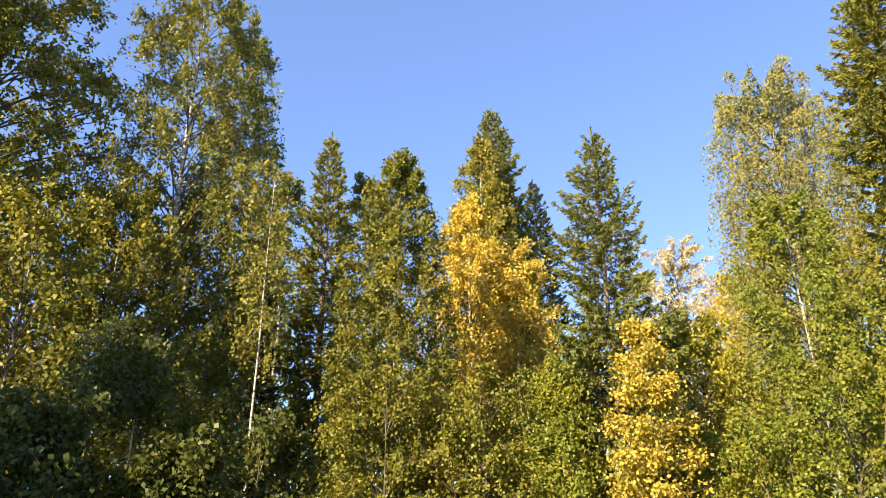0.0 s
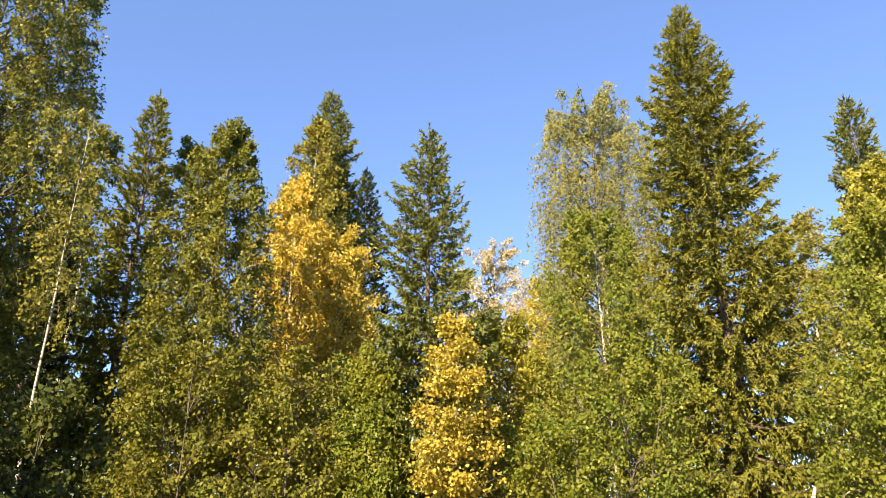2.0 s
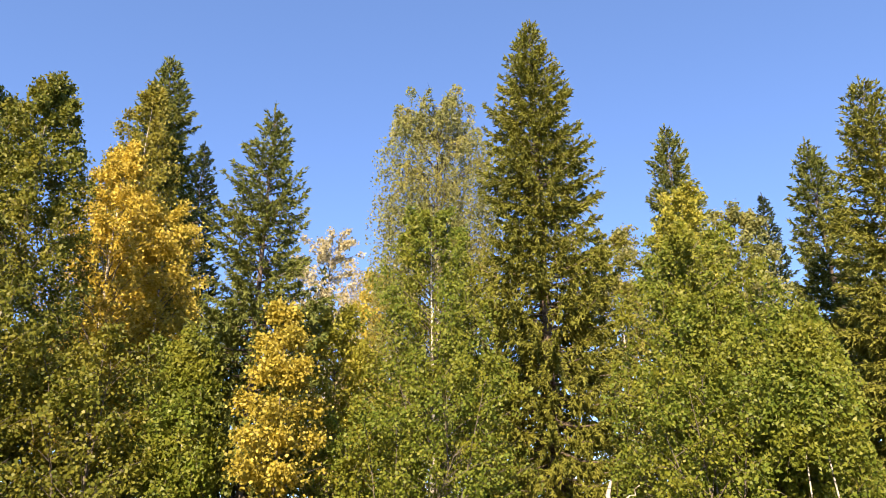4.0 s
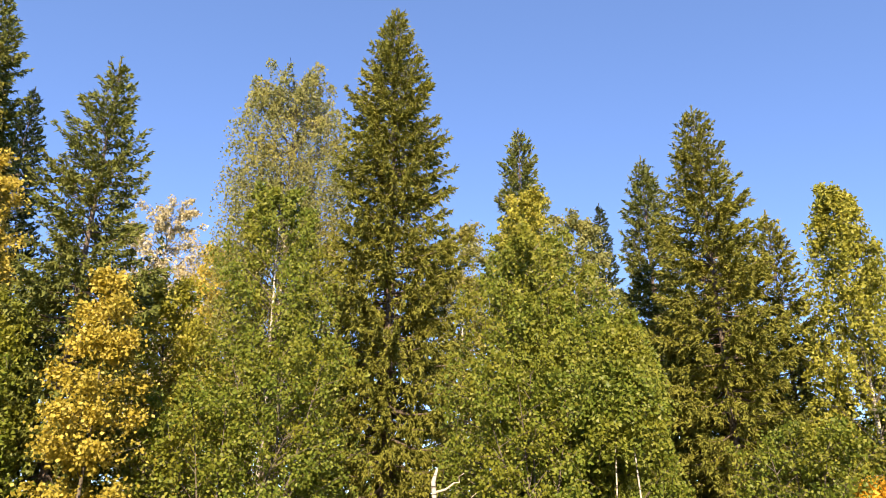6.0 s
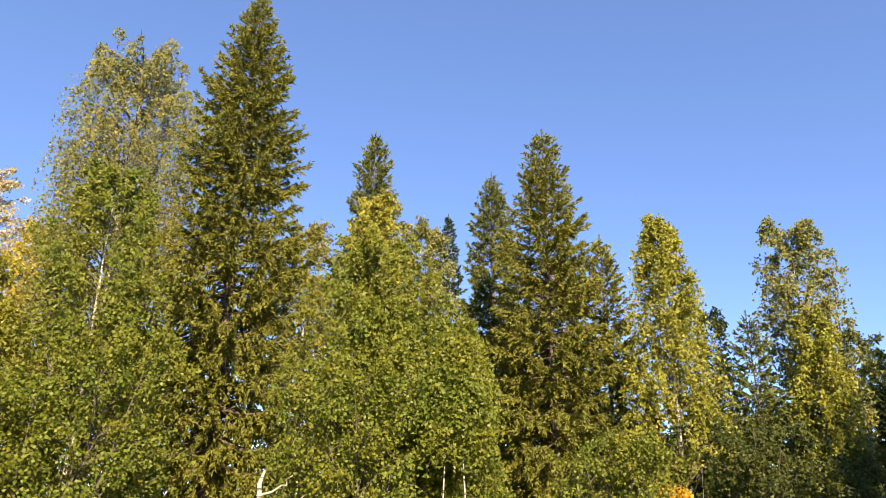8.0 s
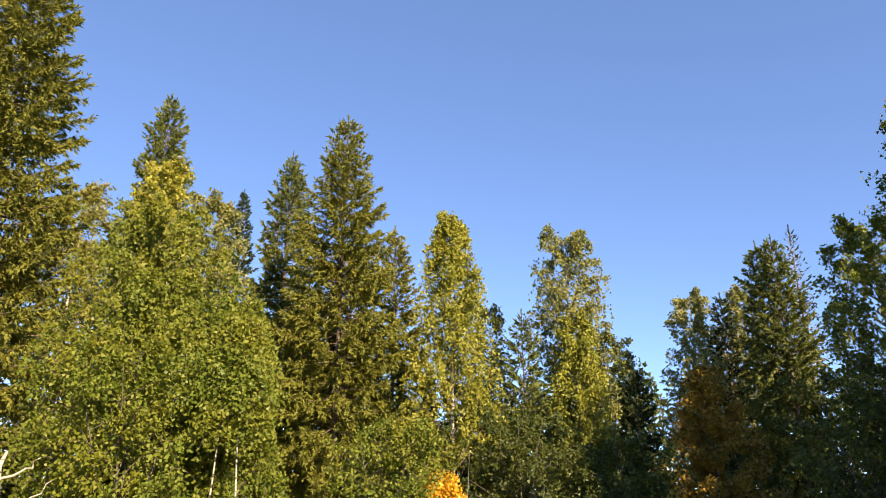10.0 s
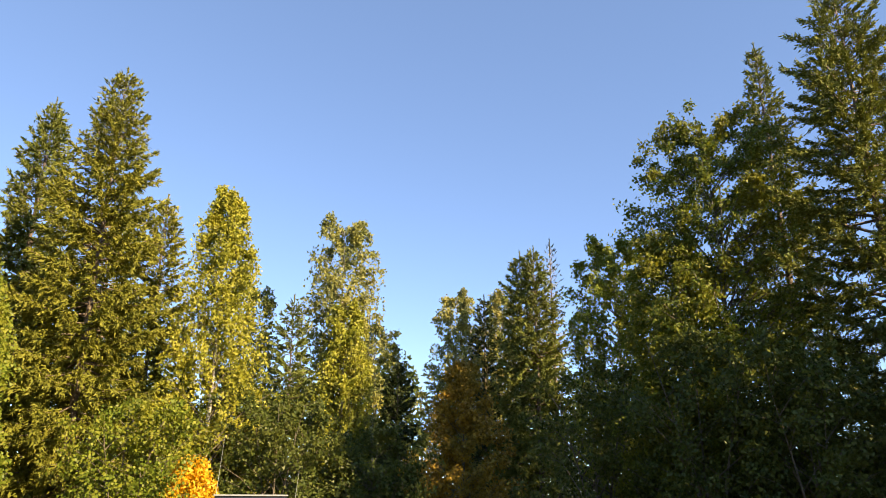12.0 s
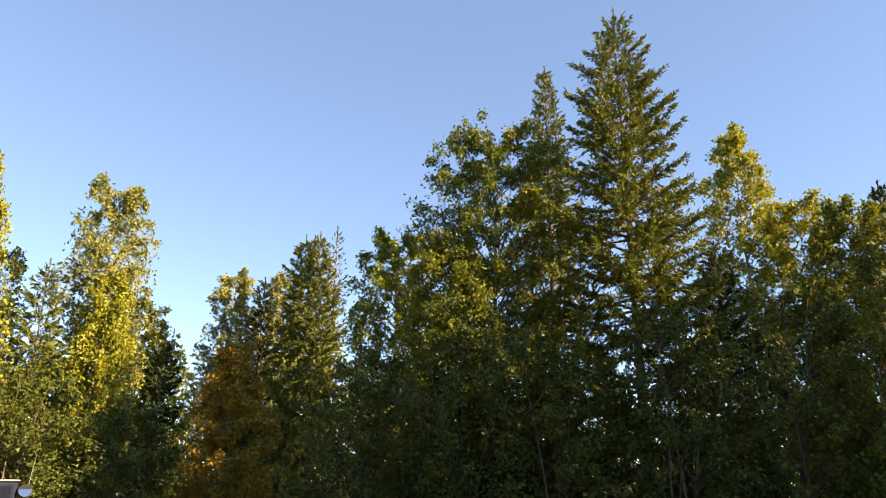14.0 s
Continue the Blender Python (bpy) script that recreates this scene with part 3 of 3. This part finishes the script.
broadleaf("birch", 19.93, -13.37, 13.1, 1.75, "yellow birch with a leaning pointed crown", LEMON, BIRCH_BARK, 69, base=0.15, top=0.75, foot=0.3, droop=0.6, limbs=64, leaf=0.099, per=34)
broadleaf("birch", 18.59, -14.37, 10.23, 1.26, "low golden-green birch beside the leaning one", LEMON, BIRCH_BARK, 70, base=0.15, top=0.4, limbs=50, leaf=0.096, per=35)
broadleaf("birch", 16.57, -14.47, 9.32, 1.38, "green birch at the clearing's end", GREEN, BIRCH_BARK, 71, base=0.1, top=0.4, limbs=60, leaf=0.091, per=38)
spruce("spruce", 17.52, -16.40, 10.39, 1.53, "dark spruce at the clearing's end", SHADE_NEEDLE, 72, dense=0.87, needle=0.189)
spruce("spruce", 18.73, -11.54, 8.52, 1.31, "dark spruce behind the great one", SHADE_NEEDLE, 73, slope=0.5, dense=0.98, needle=0.173)

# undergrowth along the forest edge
broadleaf("birch", -6.38, 9.93, 5.14, 0.31, "slender leaning birch in deep shade", SHADE_GREEN, BIRCH_BARK, 74, base=0.75, limbs=16, twigs=8, girth=0.008, lean=(0.35, 0.1), leaf=0.075, per=17)
broadleaf("birch", -5.74, 10.54, 4.94, 0.32, "thin grey birch in deep shade", SHADE_GREEN, BIRCH_BARK, 75, base=0.75, limbs=16, twigs=8, girth=0.008, leaf=0.075, per=17)
shrub(21.90, 9.81, 5.57, 1.26, "dark bush between the birches", SHADE_GREEN, 76, fine=False, leaf=0.082)
shrub(21.35, 8.54, 4.86, 1.40, "dark bush between the birches", SHADE_GREEN, 77, fine=False, leaf=0.082)
shrub(-4.07, 11.29, 3.75, 1.15, "low green willow bush by the trees", SHADE_GREEN, 78)
shrub(-4.49, 9.49, 3.27, 0.82, "low shaded green bush", SHADE_GREEN, 79)
shrub(-5.85, 8.72, 3.67, 1.10, "dark shaded undergrowth bush", SHADE_GREEN, 80)
shrub(-2.60, 15.28, 5.67, 1.50, "dense green alder bush", MELLOW, 81, limbs=64, fine=True, per=26, leaf=0.076)
shrub(-0.91, 15.47, 5.48, 1.30, "dense green alder bush", MELLOW, 82, limbs=60, fine=True, per=26, leaf=0.076)
broadleaf("birch", 0.86, 15.58, 5.63, 0.58, "young light green birch before the spruce", FRESH, BIRCH_BARK, 83, base=0.1, limbs=40, leaf=0.075, per=48)
shrub(0.51, 17.99, 6.04, 1.27, "young green bush below the golden birch", GREEN, 84, fine=False, leaf=0.082)
shrub(6.14, 14.77, 5.36, 1.55, "fresh green bush in the sun", FRESH, 85, fine=True, per=26, leaf=0.076)
shrub(4.93, 14.69, 4.10, 1.49, "fresh green bush in the sun", FRESH, 86, fine=True, per=26, leaf=0.076)
shrub(9.97, 11.21, 4.81, 1.32, "fresh green bush in the sun", FRESH, 87, fine=True, per=26, leaf=0.076)
shrub(14.77, 8.41, 3.58, 1.33, "green bush below the broad spruce", FRESH, 88, fine=True, per=26, leaf=0.076)
shrub(16.65, 9.15, 3.79, 1.32, "green bush below the yellow birch", GREEN, 89, fine=True, per=26, leaf=0.076)
shrub(18.83, 6.75, 4.13, 1.57, "dark bush in the shade of trees", SHADE_GREEN, 90, fine=False, leaf=0.082)
shrub(19.49, 4.48, 3.34, 1.56, "green bush in half shade beneath birches", SHADE_GREEN, 91, fine=False, leaf=0.082)
# part of the hazels' deep shade is in their leaf colour
shrub(16.62, -3.57, 5.12, 1.79, "hazel bush with leaves darkened for deep shade", SHADE_GREEN, 92, fine=False, leaf=0.082)
shrub(18.94, -1.55, 5.01, 1.83, "hazel bush with leaves darkened for deep shade", SHADE_GREEN, 93, fine=False, leaf=0.082)
shrub(15.12, -5.23, 4.47, 1.68, "hazel bush with leaves darkened for deep shade", SHADE_GREEN, 94, fine=False, leaf=0.082)
shrub(14.60, -7.69, 5.22, 1.88, "hazel bush with leaves darkened for deep shade", SHADE_GREEN, 95, per=24, fine=False, leaf=0.082)
shrub(13.78, -9.95, 5.66, 1.94, "dark green hazel bush in shade", SHADE_GREEN, 96, fine=False, leaf=0.082)
shrub(12.73, -11.26, 5.47, 1.79, "green hazel bush in half shade", GREEN, 97, fine=True, per=26, leaf=0.076)
spruce("spruce", 21.38, 13.89, 11.02, 2.24, "olive-green spruce close behind the broad one", MOSSY, 98, slope=0.4, dense=0.80, needle=0.200)
broadleaf("birch", 19.44, 14.07, 8.03, 1.48, "green birch in the shade of the broad spruce", GREEN, BIRCH_BARK, 99, base=0.08, top=0.5, foot=0.2, limbs=50, leaf=0.099, per=34)

# unseen trees added behind the viewer, placed and sized to shade the clearing
spruce("spruce", -1, -28, 17, 2.8, "unseen spruce added to shade the clearing", NEEDLE, 700, dense=0.26, needle=0.8, gap=0.9)
spruce("spruce", 4, -26, 17.5, 2.8, "unseen spruce added to shade the clearing", NEEDLE, 701, dense=0.26, needle=0.8, gap=0.9)
spruce("spruce", 6, -20, 9.5, 2.8, "unseen spruce added to shade the clearing", NEEDLE, 702, dense=0.26, needle=0.8, gap=0.9)
spruce("spruce", 9.5, -23, 14, 2.8, "unseen spruce added to shade the clearing", NEEDLE, 703, dense=0.26, needle=0.8, gap=0.9)
spruce("spruce", 11.5, -18.5, 13, 2.8, "unseen spruce added to shade the clearing", NEEDLE, 704, dense=0.26, needle=0.8, gap=0.9)
spruce("spruce", 16, -24, 20.5, 2.8, "unseen spruce added to shade the clearing", NEEDLE, 705, dense=0.26, needle=0.8, gap=0.9)
spruce("spruce", 7, -15, 17, 2.8, "unseen spruce added to shade the clearing", NEEDLE, 706, dense=0.26, needle=0.8, gap=0.9)
spruce("spruce", -15, -4.5, 14, 2.8, "unseen spruce added to shade the clearing", NEEDLE, 707, dense=0.26, needle=0.8, gap=0.9)
spruce("spruce", -19.5, -7, 14.5, 2.8, "unseen spruce added to shade the clearing", NEEDLE, 708, dense=0.26, needle=0.8, gap=0.9)


# ---- vehicle ----
def bm_part(name, bm, mat, parent, label="", smooth=False):
    me = bpy.data.meshes.new(name)
    bm.normal_update()
    for f in bm.faces:
        f.smooth = smooth
    bm.to_mesh(me)
    bm.free()
    me.materials.append(mat)
    ob = new(name, me)
    ob.parent = parent
    return tagged(ob, label)


def rounded_box(x, y, z, edge, at=(0, 0, 0), segments=3):
    bm = bmesh.new()
    bmesh.ops.create_cube(bm, size=1.0, matrix=Matrix.Translation(at) @ Matrix.Diagonal((x, y, z, 1)))
    bmesh.ops.bevel(bm, geom=bm.edges[:], offset=edge, segments=segments, affect="EDGES", profile=0.5)
    return bm


def disc(radius, depth, at, axis, edge=0.01, sides=28):
    bm = bmesh.new()
    turn = Vector((0, 0, 1)).rotation_difference(Vector(axis)).to_matrix().to_4x4()
    bmesh.ops.create_cone(bm, cap_ends=True, segments=sides, radius1=radius, radius2=radius, depth=depth, matrix=Matrix.Translation(at) @ turn)
    rims = [e for e in bm.edges if any(len(f.verts) > 4 for f in e.link_faces)]
    bmesh.ops.bevel(bm, geom=rims, offset=edge, segments=2, affect="EDGES")
    return bm


def utility_vehicle(x, y, turn):
    """A small boxy vehicle with a high cab, standing with its tail to the viewer. Its own axes: y points away from the viewer."""
    paint = plain("dark_blue_paint", (0.018, 0.026, 0.055), 0.6, gloss=0.12)
    trim = plain("pale_roof_edge", (0.3, 0.32, 0.35), 0.5)
    black = plain("black_rubber", (0.02, 0.02, 0.02), 0.8)
    chrome = plain("chrome", (0.6, 0.62, 0.65), 0.15, 1.0, 0.03)
    glass = plain("dark_window_glass", (0.012, 0.016, 0.03), 0.3, gloss=0.12)
    car = new("utility_vehicle")
    car.matrix_world = pose(x, y, 0, 0, 0, turn)
    tagged(car, "small dark blue utility vehicle with pale roof edge", "vehicle")
    bm_part("body", rounded_box(1.5, 3.2, 0.62, 0.07, (0, 1.4, 0.68)), paint, car)
    cab = bm_part("cab", rounded_box(1.3, 1.7, 0.78, 0.05, (0, 0.85, 1.28)), paint, car)
    bm_part("roof", rounded_box(1.33, 1.76, 0.03, 0.014, (0, 0.85, 1.675)), trim, car, "pale weathered roof edge")
    for px in (-0.31, 0.31):
        pane = bm_part("window", rounded_box(0.5, 0.02, 0.46, 0.009, (px, -0.005, 1.36)), glass, cab, "dark rear window")
    for px in (-0.655, 0.655):
        bm_part("side_window", rounded_box(0.02, 1.1, 0.42, 0.009, (px, 0.85, 1.38)), glass, cab)
    bm_part("bonnet", rounded_box(1.3, 1.1, 0.16, 0.06, (0, 2.3, 1.04)), paint, car)
    bm_part("bumper", rounded_box(1.46, 0.14, 0.16, 0.04, (0, -0.24, 0.5)), black, car)
    for px in (-0.62, 0.62):
        bm_part("tail_light", rounded_box(0.12, 0.04, 0.2, 0.015, (px, -0.21, 0.78)), plain("red_lens", (0.3, 0.01, 0.01), 0.2), car)
    for side, px in ((-1, -0.66), (1, 0.66)):
        arm = bmesh.new()
        bmesh.ops.create_cone(arm, cap_ends=True, segments=8, radius1=0.012, radius2=0.012, depth=0.16,
                              matrix=Matrix.Translation((px + side * 0.06, 0.02, 1.52)) @ pose(0, 0, 0, 0, 90, 0))
        bm_part("mirror_arm", arm, black, car)
        shell = bm_part("mirror", disc(0.112, 0.05, (px + side * 0.095, -0.02, 1.51), (0, -1, -0.05), 0.015), black, car)
        bm_part("mirror_glass", disc(0.098, 0.012, (px + side * 0.095, -0.05, 1.512), (0, -1, 0.4), 0.003), chrome, shell, "round bright mirror glass")
    for px, py, foot, length, lean in ((-0.62, 0.05, 1.68, 1.06, 0.06), (0.79, 0.03, 1.55, 0.56, 0.05)):
        rod = tubes(np.array([[(px + lean * k / 5, py, foot + length * k / 5) for k in range(6)]]), np.linspace(0.005, 0.002, 6)[None], 6)
        np_part("antenna", *rod, trim, car, "thin pale whip antenna", smooth=True)
    for px in (-0.68, 0.68):
        for py in (0.45, 2.4):
            wheel = bm_part("wheel", disc(0.36, 0.22, (px, py, 0.36), (1, 0, 0), 0.05), black, car)
            bm_part("rim", disc(0.19, 0.232, (px, py, 0.36), (1, 0, 0), 0.01), chrome, wheel)
    return car


# ---- broken birch ----
def broken_birch(x, y, height):
    tree = root("broken_birch", x, y, "broken white birch stem with two bare limbs", "tree", "")
    line = np.array([[(0.05, 0.0, -0.05), (0.0, 0.02, 0.9), (0.06, 0.0, 1.8), (0.02, 0.03, height * 0.9), (0.1, 0.0, height)]])
    np_part("trunk", *tubes(line, np.array([[0.07, 0.06, 0.052, 0.045, 0.02]]), 10), BIRCH_BARK, tree, smooth=True)
    for start, mid, end, thick in (((0.04, 0, 2.15), (0.3, -0.25, 2.22), (0.5, -0.3, 2.5), 0.026), ((0.04, 0, 1.5), (0.45, -0.2, 1.75), (0.8, -0.4, 2.2), 0.02)):
        curve = bezier(np.array([start]), np.array([mid]), np.array([end]), 8)
        curve[:, 2:-1] += np.random.default_rng(5).normal(0, 0.025, curve[:, 2:-1].shape)
        np_part("limb", *tubes(curve, np.linspace(thick, 0.008, 8)[None], 7), PALE_BARK, tree, "bare pale limb", smooth=True)
    return tree


broken_birch(8.05, 11.75, 2.6)
utility_vehicle(13.53, 5.21, -68.99)
